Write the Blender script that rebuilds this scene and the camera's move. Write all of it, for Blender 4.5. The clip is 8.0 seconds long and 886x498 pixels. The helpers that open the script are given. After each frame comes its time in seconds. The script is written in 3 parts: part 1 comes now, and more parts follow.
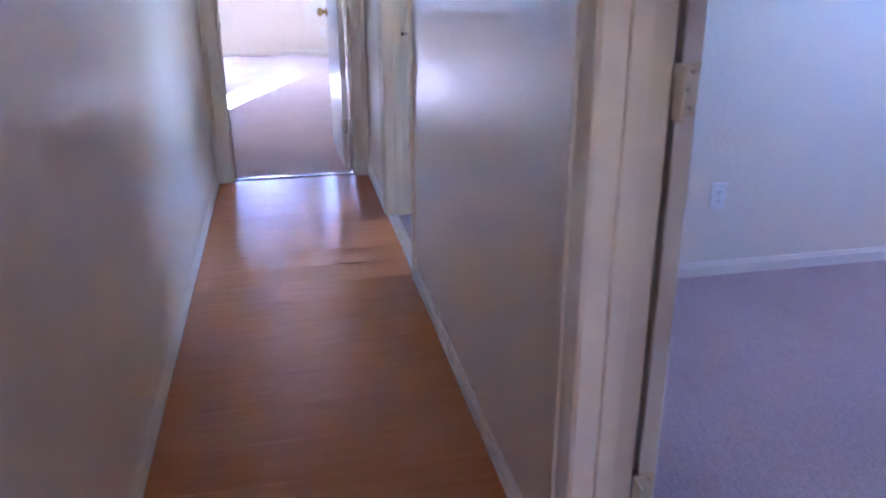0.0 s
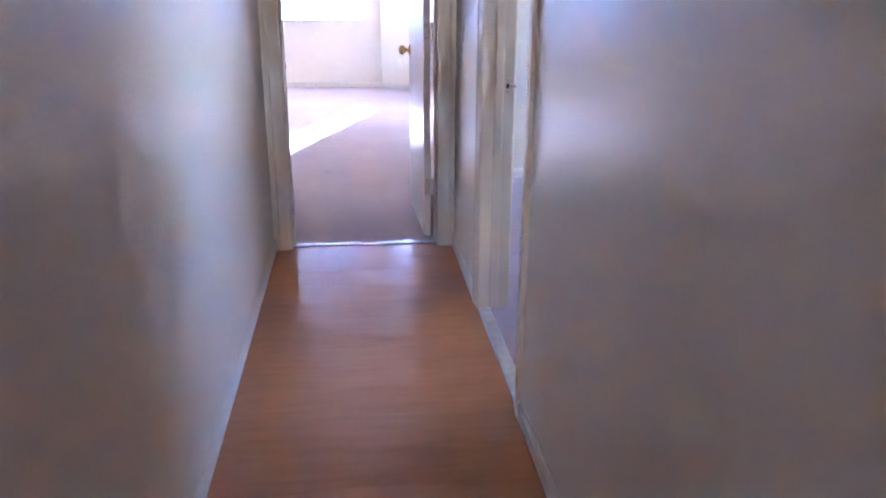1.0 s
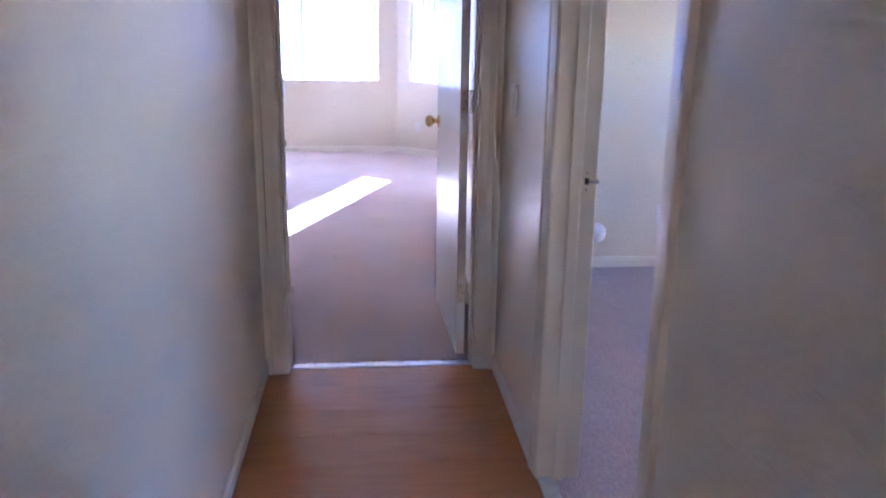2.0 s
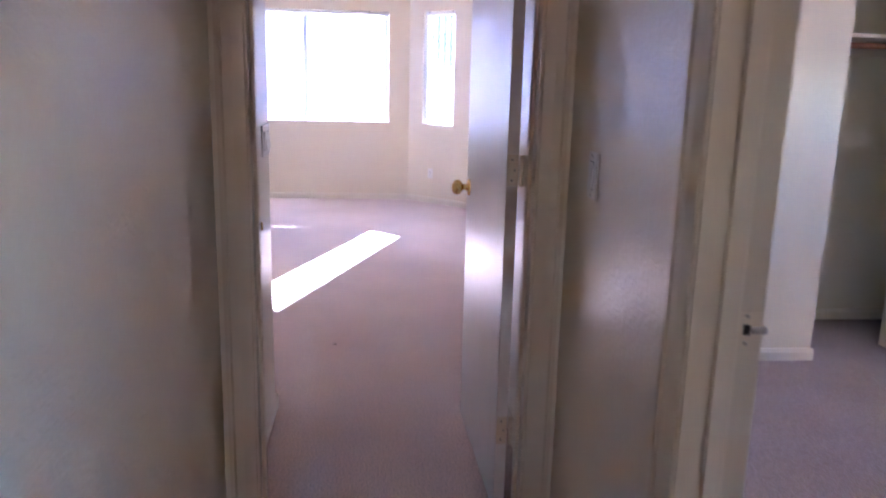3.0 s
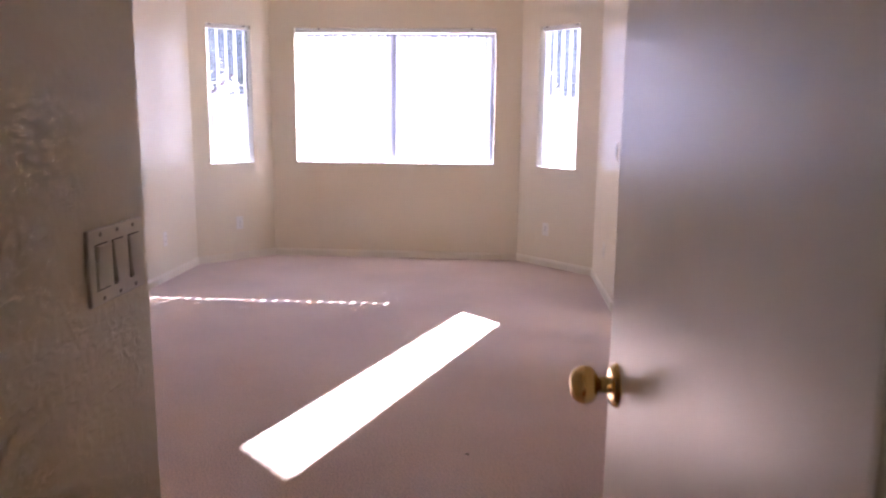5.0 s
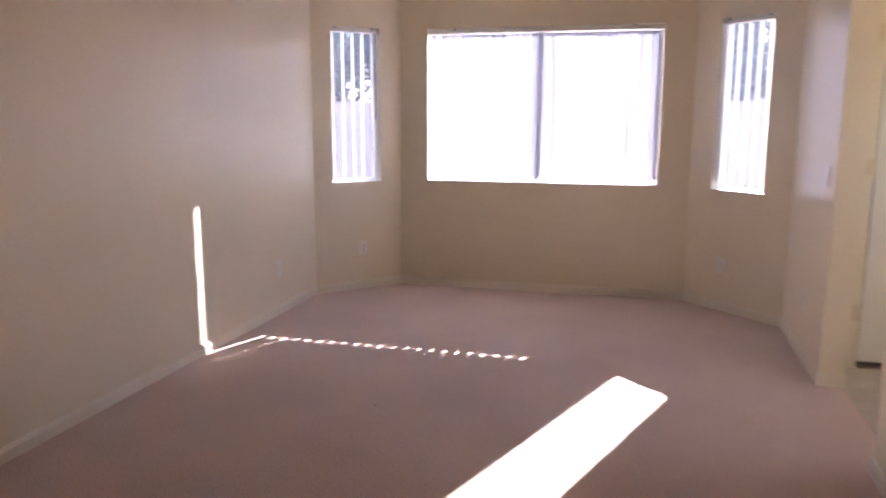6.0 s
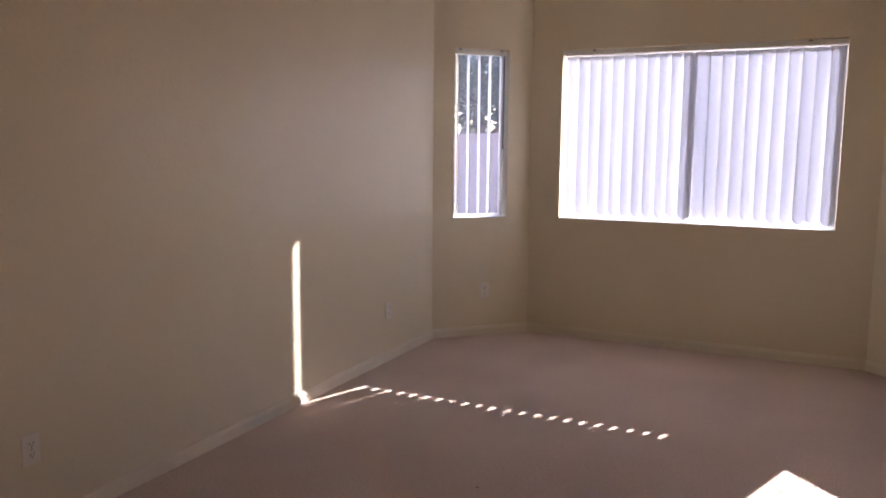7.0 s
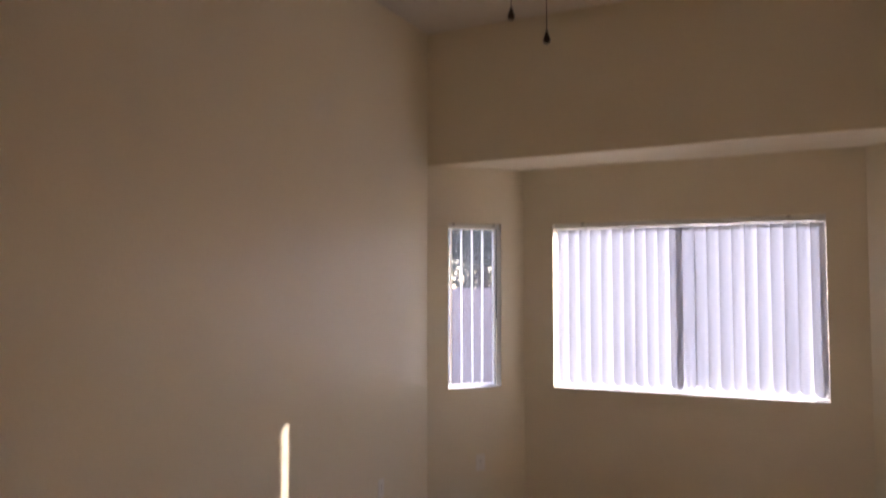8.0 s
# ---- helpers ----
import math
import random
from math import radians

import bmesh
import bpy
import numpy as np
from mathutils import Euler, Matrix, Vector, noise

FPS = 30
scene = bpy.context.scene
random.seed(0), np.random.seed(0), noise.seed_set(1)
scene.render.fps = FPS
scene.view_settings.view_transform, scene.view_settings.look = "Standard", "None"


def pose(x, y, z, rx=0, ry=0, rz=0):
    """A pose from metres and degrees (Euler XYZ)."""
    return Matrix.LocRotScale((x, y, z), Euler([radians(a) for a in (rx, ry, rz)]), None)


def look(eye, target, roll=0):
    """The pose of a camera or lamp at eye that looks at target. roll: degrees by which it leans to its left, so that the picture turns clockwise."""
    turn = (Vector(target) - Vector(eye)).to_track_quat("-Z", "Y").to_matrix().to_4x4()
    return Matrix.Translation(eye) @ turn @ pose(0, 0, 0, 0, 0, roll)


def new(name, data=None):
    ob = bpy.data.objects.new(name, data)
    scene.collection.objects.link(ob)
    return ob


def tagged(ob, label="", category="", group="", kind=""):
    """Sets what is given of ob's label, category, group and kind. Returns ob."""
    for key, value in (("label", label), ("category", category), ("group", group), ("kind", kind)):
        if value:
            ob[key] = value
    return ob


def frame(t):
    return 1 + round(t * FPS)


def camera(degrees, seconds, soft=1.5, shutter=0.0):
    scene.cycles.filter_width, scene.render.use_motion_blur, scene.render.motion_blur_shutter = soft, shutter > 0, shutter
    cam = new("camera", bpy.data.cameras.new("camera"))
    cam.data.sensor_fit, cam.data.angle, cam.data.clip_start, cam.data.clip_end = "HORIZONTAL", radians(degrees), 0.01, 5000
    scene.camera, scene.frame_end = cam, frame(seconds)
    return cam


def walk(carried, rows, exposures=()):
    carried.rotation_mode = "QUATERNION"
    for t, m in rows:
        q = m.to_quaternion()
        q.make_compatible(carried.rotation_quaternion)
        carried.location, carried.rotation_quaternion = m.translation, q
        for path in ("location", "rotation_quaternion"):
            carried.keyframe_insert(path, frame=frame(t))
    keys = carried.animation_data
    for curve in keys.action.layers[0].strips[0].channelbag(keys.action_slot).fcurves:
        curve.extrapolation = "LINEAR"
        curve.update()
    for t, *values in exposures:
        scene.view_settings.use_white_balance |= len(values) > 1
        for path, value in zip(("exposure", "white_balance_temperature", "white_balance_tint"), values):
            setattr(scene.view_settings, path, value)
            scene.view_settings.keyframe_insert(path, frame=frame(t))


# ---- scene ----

cam = camera(60.1, 8.0, soft=2.0, shutter=0.4)
PATH = [
    (0, (0.455, -4.774, 1.309), (0.827, -2.943, 0.595), -0.3),
    (0.5, (0.464, -4.388, 1.317), (0.736, -2.531, 0.627), 0.3),
    (1, (0.455, -3.883, 1.33), (0.666, -2.005, 0.675), 0.3),
    (1.5, (0.412, -3.433, 1.34), (0.615, -1.536, 0.738), 1.2),
    (1.7, (0.432, -3.26, 1.315), (0.625, -1.35, 0.755), 0.9),
    (2.8, (0.424, -2.193, 1.351), (0.609, -0.255, 0.892), 0.8),
    (3, (0.423, -2.049, 1.348), (0.6, -0.103, 0.918), 1.4),
    (3.5, (0.5, -1.632, 1.359), (0.608, 0.325, 0.963), 0.6),
    (4, (0.514, -1.211, 1.362), (0.589, 0.752, 0.988), 0.6),
    (4.2, (0.543, -1.019, 1.345), (0.593, 0.948, 0.986), 0.7),
    (5.3, (0.599, -0.028, 1.351), (0.375, 1.928, 0.998), 0.2),
    (5.5, (0.579, 0.12, 1.361), (0.293, 2.068, 1.007), -0.1),
    (6, (0.488, 0.689, 1.41), (-0.018, 2.593, 1.062), 0.1),
    (6.5, (0.415, 1.161, 1.362), (-0.347, 2.988, 1.077), 0.3),
    (7, (0.39, 1.296, 1.382), (-0.459, 3.087, 1.117), 0.5),
    (7.3, (0.431, 1.299, 1.419), (-0.434, 3.089, 1.196), 0.4),
    (7.5, (0.468, 1.294, 1.466), (-0.407, 3.086, 1.307), 0.3),
    (7.7, (0.478, 1.286, 1.48), (-0.398, 3.083, 1.43), 0.2),
    (8, (0.502, 1.283, 1.583), (-0.373, 3.079, 1.69), -0.0),
]
EXPOSURES = [
    (0.0, 6.08, 4180, 26), (1.0, 6.12, 4280, 27), (1.5, 5.86, 4320, 28), (2.8, 5.36, 4700, 31), (3.4, 5.17, 5150, 32),
    (4.2, 4.97, 5600, 33), (5.4, 4.12, 5900, 29), (6.4, 3.50, 6350, 25), (7.0, 3.12, 6550, 22), (8.0, 3.02, 6850, 20),
]
walk(cam, [(t, look(e, a, r)) for t, e, a, r in PATH], EXPOSURES)

# ---- plan, in metres: hall along y, its left wall at x = 0, bedroom door at y = 0 ----
HALL_W = 0.95            # width of the hall
T = 0.125                # inner walls
TX = 0.125               # outer walls
HALL_Z = 2.44            # ceiling of hall and side rooms
BED_Z = 3.44             # high ceiling of the bedroom
BAY_Z = 2.478            # lowered ceiling of the bay
XL, XR = -2.005, 1.412    # bedroom side walls
Y_STUB = 0.965           # end of the closet corner beside the bedroom door
YA_L, YA_R, YC = 6.172, 6.100, 6.710   # bay: start of the slanted walls, middle wall
XC_L, XC_R = -1.468, 0.797
Z0, Z1 = 0.873, 2.069    # window sill and head
D1 = (-4.395, -3.605)      # first side room's doorway in the hall's right wall
D2 = (-1.675, -0.865)      # second side room's doorway
DB = (0.096, 0.856)      # bedroom doorway, between the jambs
DOOR_H = 2.03
X_ENTRY = 0.965          # wall behind the open bedroom door
Y_JOG = 1.60             # where the bedroom widens past that wall
BATH = (3.895, 4.937)     # opening to the bathroom passage

# ---- world and sun ----
SUN_EL = radians(25.6)
SUN_DIR = Vector((0.336, 0.942, 0.0)).normalized()    # towards the sun, level
world = bpy.data.worlds.new("sky")
scene.world = world
world.use_nodes = True
wn = world.node_tree.nodes
sky = wn.new("ShaderNodeTexSky")
sky.sky_type, sky.sun_disc = "NISHITA", False
sky.sun_elevation, sky.sun_rotation = SUN_EL, math.atan2(SUN_DIR.x, SUN_DIR.y)
wn["Background"].inputs["Strength"].default_value = 0.14
world.node_tree.links.new(sky.outputs[0], wn["Background"].inputs[0])

sun = new("sun", bpy.data.lights.new("sun", "SUN"))
sun.data.energy, sun.data.angle, sun.data.color = 5.0, radians(0.5), (1.0, 0.96, 0.92)
sun.matrix_world = look((SUN_DIR * math.cos(SUN_EL) + Vector((0, 0, math.sin(SUN_EL)))) * 50, (0, 0, 0))


def area_lamp(name, eye, target, w, h, power, color=(0.80, 0.88, 1.0)):
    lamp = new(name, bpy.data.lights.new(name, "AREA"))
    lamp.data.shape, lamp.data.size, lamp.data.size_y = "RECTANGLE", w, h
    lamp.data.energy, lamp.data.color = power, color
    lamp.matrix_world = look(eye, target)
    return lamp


# daylight in the unseen openings of the two side rooms
area_lamp("daylight_first_room", (4.12, -3.0, 1.47), (0, -3.0, 1.3), 0.8, 0.30, 0.215, (0.60, 0.61, 1.0))
area_lamp("daylight_second_room", (4.12, -0.4, 1.47), (0, -0.4, 1.3), 2.4, 0.22, 0.039, (0.44, 0.44, 1.0))
# warm fill added behind the hall, for light bounced off floor and walls
area_lamp("daylight_living_room", (0.3, -9.32, 1.4), (0.3, 0, 1.2), 0.6, 0.4, 0.62, (1.0, 0.60, 0.34))
# warm lamp added in an unseen east opening, to light the bathroom walls
area_lamp("daylight_bathroom", (3.17, 4.2, 1.65), (1.5, 4.6, 1.0), 0.8, 0.8, 0.055, (1.0, 0.72, 0.42))


# ---- materials ----
def material(name, color, rough=0.6, metal=0.0, coat=0.0):
    m = bpy.data.materials.new(name)
    m.use_nodes = True
    b = m.node_tree.nodes["Principled BSDF"]
    b.inputs["Base Color"].default_value = (*color, 1)
    b.inputs["Roughness"].default_value = rough
    b.inputs["Metallic"].default_value = metal
    b.inputs["Coat Weight"].default_value = coat
    return m, m.node_tree, b


def node(tree, kind, **values):
    n = tree.nodes.new(kind)
    for k, v in values.items():
        n.inputs[k].default_value = v
    return n


def coords(tree, scale=(1, 1, 1)):
    mp = tree.nodes.new("ShaderNodeMapping")
    mp.inputs["Scale"].default_value = scale
    geo = tree.nodes.new("ShaderNodeNewGeometry")
    tree.links.new(geo.outputs["Position"], mp.inputs["Vector"])
    return mp.outputs[0]


def two_tone(tree, b, vec, a, c, scale, detail=4, lo=0.35, hi=0.65, rough=None):
    """Colour between a and c by noise; also lets the roughness vary."""
    n = node(tree, "ShaderNodeTexNoise", Scale=scale, Detail=detail)
    tree.links.new(vec, n.inputs["Vector"])
    r = tree.nodes.new("ShaderNodeValToRGB")
    r.color_ramp.elements[0].position, r.color_ramp.elements[0].color = lo, (*a, 1)
    r.color_ramp.elements[1].position, r.color_ramp.elements[1].color = hi, (*c, 1)
    tree.links.new(n.outputs["Fac"], r.inputs[0])
    tree.links.new(r.outputs[0], b.inputs["Base Color"])
    if rough:
        mr = node(tree, "ShaderNodeMapRange")
        mr.inputs["To Min"].default_value, mr.inputs["To Max"].default_value = rough
        tree.links.new(n.outputs["Fac"], mr.inputs["Value"])
        tree.links.new(mr.outputs[0], b.inputs["Roughness"])
    return r


def bump(tree, b, height, strength, distance):
    n = node(tree, "ShaderNodeBump", Strength=strength, Distance=distance)
    tree.links.new(height, n.inputs["Height"])
    tree.links.new(n.outputs[0], b.inputs["Normal"])


def wall_paint(name, a, c, rough, relief):
    m, t, b = material(name, a, rough)
    v = coords(t)
    two_tone(t, b, v, a, c, 1.3, 5, rough=(rough - 0.02, rough + 0.03))
    # trowelled drywall texture: flattened blobs with fine grain
    n1 = node(t, "ShaderNodeTexNoise", Scale=58.0, Detail=3.0, Distortion=0.8)
    n2 = node(t, "ShaderNodeTexNoise", Scale=260.0, Detail=2.0)
    t.links.new(v, n1.inputs["Vector"]), t.links.new(v, n2.inputs["Vector"])
    r = t.nodes.new("ShaderNodeValToRGB")
    r.color_ramp.elements[0].position, r.color_ramp.elements[1].position = 0.42, 0.60
    t.links.new(n1.outputs["Fac"], r.inputs[0])
    mix = t.nodes.new("ShaderNodeMath")
    mix.operation = "MULTIPLY_ADD"
    mix.inputs[1].default_value = 0.25
    t.links.new(n2.outputs["Fac"], mix.inputs[0]), t.links.new(r.outputs[0], mix.inputs[2])
    bump(t, b, mix.outputs[0], relief, 0.002)
    return m


WALL = wall_paint("wall_paint", (0.82, 0.735, 0.56), (0.79, 0.705, 0.53), 0.29, 0.30)
CEILING = wall_paint("ceiling_paint", (0.76, 0.72, 0.63), (0.73, 0.69, 0.60), 0.7, 0.5)


def trim_paint(name, a, c):
    m, t, b = material(name, a, 0.38)
    v = coords(t)
    two_tone(t, b, v, a, c, 3.0, 6, rough=(0.3, 0.45))
    n = node(t, "ShaderNodeTexNoise", Scale=90.0, Detail=2.0)
    t.links.new(v, n.inputs["Vector"])
    bump(t, b, n.outputs["Fac"], 0.08, 0.001)
    return m


TRIM = trim_paint("trim_paint", (0.76, 0.665, 0.48), (0.71, 0.605, 0.43))
BASE = trim_paint("baseboard_paint", (0.85, 0.78, 0.64), (0.80, 0.73, 0.59))


def door_paint():
    m, t, b = material("door_paint", (0.80, 0.77, 0.71), 0.33)
    v = coords(t)
    two_tone(t, b, v, (0.86, 0.81, 0.72), (0.82, 0.77, 0.67), 2.5, 6, rough=(0.28, 0.38))
    v2 = coords(t, (60, 60, 2.5))
    n = node(t, "ShaderNodeTexNoise", Scale=1.0, Detail=3.0)
    t.links.new(v2, n.inputs["Vector"])
    bump(t, b, n.outputs["Fac"], 0.12, 0.001)
    return m


DOOR = door_paint()


def carpet(name, a, c):
    m, t, b = material(name, a, 0.95)
    v = coords(t)
    ramp = two_tone(t, b, v, a, c, 1.6, 6, 0.36, 0.66)
    tuft = node(t, "ShaderNodeTexNoise", Scale=150.0, Detail=3.0)
    walkn = node(t, "ShaderNodeTexNoise", Scale=9.0, Detail=4.0)
    t.links.new(v, tuft.inputs["Vector"]), t.links.new(v, walkn.inputs["Vector"])
    hue = t.nodes.new("ShaderNodeMix")
    hue.data_type, hue.blend_type = "RGBA", "MULTIPLY"
    hue.inputs["Factor"].default_value = 1.0
    r = t.nodes.new("ShaderNodeValToRGB")
    r.color_ramp.elements[0].position, r.color_ramp.elements[0].color = 0.38, (0.62, 0.60, 0.58, 1)
    r.color_ramp.elements[1].position, r.color_ramp.elements[1].color = 0.62, (1, 1, 1, 1)
    t.links.new(tuft.outputs["Fac"], r.inputs[0])
    t.links.new(ramp.outputs[0], hue.inputs["A"]), t.links.new(r.outputs[0], hue.inputs["B"])
    t.links.new(hue.outputs["Result"], b.inputs["Base Color"])
    add = t.nodes.new("ShaderNodeMath")
    add.operation = "MULTIPLY_ADD"
    add.inputs[1].default_value = 0.5
    t.links.new(walkn.outputs["Fac"], add.inputs[0]), t.links.new(tuft.outputs["Fac"], add.inputs[2])
    bump(t, b, add.outputs[0], 0.6, 0.006)
    b.inputs["Sheen Weight"].default_value = 0.45
    b.inputs["Sheen Roughness"].default_value = 0.4
    return m


# darker copy of the bedroom carpet; the side rooms' dimness is in its colour
DIM_CARPET = carpet("dim_carpet_pile", (0.52, 0.375, 0.335), (0.44, 0.31, 0.28))
CARPET = carpet("carpet_pile", (0.80, 0.600, 0.485), (0.71, 0.52, 0.42))


def laminate():
    m, t, b = material("laminate_wood", (0.4, 0.16, 0.06), 0.22)
    info = t.nodes.new("ShaderNodeObjectInfo")
    geo = t.nodes.new("ShaderNodeNewGeometry")
    off = t.nodes.new("ShaderNodeVectorMath")
    off.operation = "MULTIPLY_ADD"
    off.inputs[1].default_value = (5.0, 55.0, 5.0)
    scale = t.nodes.new("ShaderNodeVectorMath")
    scale.operation = "SCALE"
    scale.inputs["Scale"].default_value = 37.0
    comb = t.nodes.new("ShaderNodeCombineXYZ")
    for i in range(3):
        t.links.new(info.outputs["Random"], comb.inputs[i])
    t.links.new(comb.outputs[0], scale.inputs[0])
    t.links.new(geo.outputs["Position"], off.inputs[0]), t.links.new(scale.outputs[0], off.inputs[2])
    grain = node(t, "ShaderNodeTexNoise", Scale=1.0, Detail=6.0, Distortion=0.6)
    t.links.new(off.outputs[0], grain.inputs["Vector"])
    r = t.nodes.new("ShaderNodeValToRGB")
    r.color_ramp.elements[0].position, r.color_ramp.elements[0].color = 0.25, (0.50, 0.20, 0.062, 1)
    r.color_ramp.elements[1].position, r.color_ramp.elements[1].color = 0.75, (0.60, 0.25, 0.082, 1)
    t.links.new(grain.outputs["Fac"], r.inputs[0])
    hsv = t.nodes.new("ShaderNodeHueSaturation")
    mr = node(t, "ShaderNodeMapRange")
    mr.inputs["To Min"].default_value, mr.inputs["To Max"].default_value = 0.94, 1.05
    t.links.new(info.outputs["Random"], mr.inputs["Value"])
    t.links.new(mr.outputs[0], hsv.inputs["Value"]), t.links.new(r.outputs[0], hsv.inputs["Color"])
    t.links.new(hsv.outputs[0], b.inputs["Base Color"])
    smear = node(t, "ShaderNodeTexNoise", Scale=6.0, Detail=5.0)
    t.links.new(geo.outputs["Position"], smear.inputs["Vector"])
    mr2 = node(t, "ShaderNodeMapRange")
    mr2.inputs["To Min"].default_value, mr2.inputs["To Max"].default_value = 0.20, 0.27
    t.links.new(smear.outputs["Fac"], mr2.inputs["Value"]), t.links.new(mr2.outputs[0], b.inputs["Roughness"])
    bump(t, b, grain.outputs["Fac"], 0.03, 0.001)
    return m


LAMINATE = laminate()


def slat_material():
    m = bpy.data.materials.new("blind_vinyl")
    m.use_nodes = True
    t = m.node_tree
    b = t.nodes["Principled BSDF"]
    b.inputs["Base Color"].default_value = (0.84, 0.86, 0.91, 1)
    b.inputs["Roughness"].default_value = 0.45
    tr = node(t, "ShaderNodeBsdfTranslucent", Color=(0.84, 0.88, 1.0, 1))
    mx = node(t, "ShaderNodeMixShader", Fac=0.175)
    t.links.new(b.outputs[0], mx.inputs[1]), t.links.new(tr.outputs[0], mx.inputs[2])
    t.links.new(mx.outputs[0], t.nodes["Material Output"].inputs[0])
    return m


SLAT = slat_material()


def simple(name, a, c, rough, metal=0.0, scale=20.0, relief=0.0):
    m, t, b = material(name, a, rough, metal)
    v = coords(t)
    two_tone(t, b, v, a, c, scale, 4, rough=(max(0.02, rough - 0.05), rough + 0.08))
    if relief:
        n = node(t, "ShaderNodeTexNoise", Scale=scale * 4, Detail=4.0)
        t.links.new(v, n.inputs["Vector"])
        bump(t, b, n.outputs["Fac"], relief, 0.004)
    return m


FRAME = simple("window_frame_vinyl", (0.80, 0.80, 0.80), (0.74, 0.74, 0.74), 0.4)
RAIL = simple("headrail_vinyl", (0.78, 0.76, 0.70), (0.72, 0.70, 0.64), 0.45)
PLATE = simple("ivory_plastic", (0.86, 0.82, 0.74), (0.82, 0.78, 0.70), 0.3)
DARK = simple("dark_slot", (0.02, 0.018, 0.015), (0.03, 0.026, 0.02), 0.7)
BRASS = simple("polished_brass", (0.83, 0.60, 0.24), (0.74, 0.51, 0.18), 0.13, 1.0)
STEEL = simple("worn_steel", (0.42, 0.38, 0.33), (0.30, 0.27, 0.23), 0.35, 1.0)
ALU = simple("threshold_aluminium", (0.72, 0.72, 0.72), (0.58, 0.57, 0.56), 0.32, 0.9, 30.0)
TILE = simple("stone_tile", (0.62, 0.54, 0.42), (0.52, 0.44, 0.33), 0.35, 0.0, 7.0)
GROUT = simple("grout", (0.30, 0.26, 0.21), (0.24, 0.21, 0.17), 0.9, 0.0, 60.0, 0.3)
ROD = simple("closet_rod_wood", (0.36, 0.15, 0.06), (0.28, 0.11, 0.045), 0.5, 0.0, 40.0)
BRONZE = simple("dark_bronze", (0.05, 0.025, 0.012), (0.03, 0.016, 0.008), 0.45, 0.3)
BLADE = simple("fan_blade_wood", (0.20, 0.10, 0.05), (0.13, 0.065, 0.032), 0.4, 0.0, 12.0)
SOIL = simple("dry_ground", (0.36, 0.29, 0.22), (0.27, 0.215, 0.16), 0.95, 0.0, 3.0, 0.6)
BLOCK = simple("block_wall", (0.64, 0.48, 0.44), (0.56, 0.41, 0.37), 0.9, 0.0, 9.0, 0.5)
BARK = simple("bark", (0.12, 0.08, 0.055), (0.08, 0.055, 0.04), 0.9, 0.0, 15.0, 0.8)
LEAF = simple("leaves", (0.10, 0.13, 0.075), (0.06, 0.08, 0.05), 0.6, 0.0, 3.0)


def glass():
    """Tinted window glass; its faint bluish translucency stands in for lens glare."""
    m, t, b = material("window_glass", (0.62, 0.63, 0.68), 0.0)
    clear = node(t, "ShaderNodeBsdfTransparent", Color=(0.58, 0.60, 0.68, 1))
    gloss = node(t, "ShaderNodeBsdfGlossy", Roughness=0.02)
    haze = node(t, "ShaderNodeBsdfTranslucent", Color=(0.78, 0.86, 1.0, 1))
    mix = node(t, "ShaderNodeMixShader", Fac=0.05)
    veil = node(t, "ShaderNodeMixShader", Fac=0.007)
    t.links.new(clear.outputs[0], mix.inputs[1]), t.links.new(gloss.outputs[0], mix.inputs[2])
    t.links.new(mix.outputs[0], veil.inputs[1]), t.links.new(haze.outputs[0], veil.inputs[2])
    t.links.new(veil.outputs[0], t.nodes["Material Output"].inputs[0])
    return m


GLASS = glass()


# ---- mesh helpers ----
def add_box(bm, x0, x1, y0, y1, z0, z1, bevel=0.0, m=None):
    made = bmesh.ops.create_cube(bm, size=1.0)["verts"]
    for v in made:
        v.co = Vector((x0 + (v.co.x + 0.5) * (x1 - x0), y0 + (v.co.y + 0.5) * (y1 - y0), z0 + (v.co.z + 0.5) * (z1 - z0)))
    if bevel:
        edges = list({e for v in made for e in v.link_edges})
        made = bmesh.ops.bevel(bm, geom=edges, offset=bevel, segments=2, affect="EDGES", profile=0.5)["verts"]
    if m:
        for v in {w for w in made}:
            v.co = m @ v.co
    return made


def box(x0, x1, y0, y1, z0, z1, bevel=0.0):
    bm = bmesh.new()
    add_box(bm, x0, x1, y0, y1, z0, z1, bevel)
    return bm


def lathe(profile, n=24):
    """Turns (radius, height) pairs about z."""
    bm = bmesh.new()
    rings = []
    for r, z in profile:
        if r < 1e-6:
            rings.append([bm.verts.new((0, 0, z))])
        else:
            rings.append([bm.verts.new((r * math.cos(2 * math.pi * i / n), r * math.sin(2 * math.pi * i / n), z)) for i in range(n)])
    for a, c in zip(rings, rings[1:]):
        for i in range(n):
            j = (i + 1) % n
            vs = [a[0]] if len(a) == 1 else [a[i], a[j]]
            vs += [c[0]] if len(c) == 1 else [c[j], c[i]]
            if len(vs) > 2:
                bm.faces.new(vs)
    bmesh.ops.recalc_face_normals(bm, faces=bm.faces)
    for f in bm.faces:
        f.smooth = True
    return bm


def part(name, bm, mat, parent=None, label="", m=None):
    """Links a bmesh as one mesh object, under a thing or a part."""
    if m is not None:
        bm.transform(m)
    me = bpy.data.meshes.new(name)
    bm.to_mesh(me)
    bm.free()
    me.materials.append(mat)
    ob = new(name, me)
    if parent is not None:
        ob.parent = parent
    if label:
        ob["label"] = label
    return ob


def empty(name, m=None):
    ob = new(name)
    ob.empty_display_size = 0.1
    if m is not None:
        ob.matrix_basis = m
    return ob


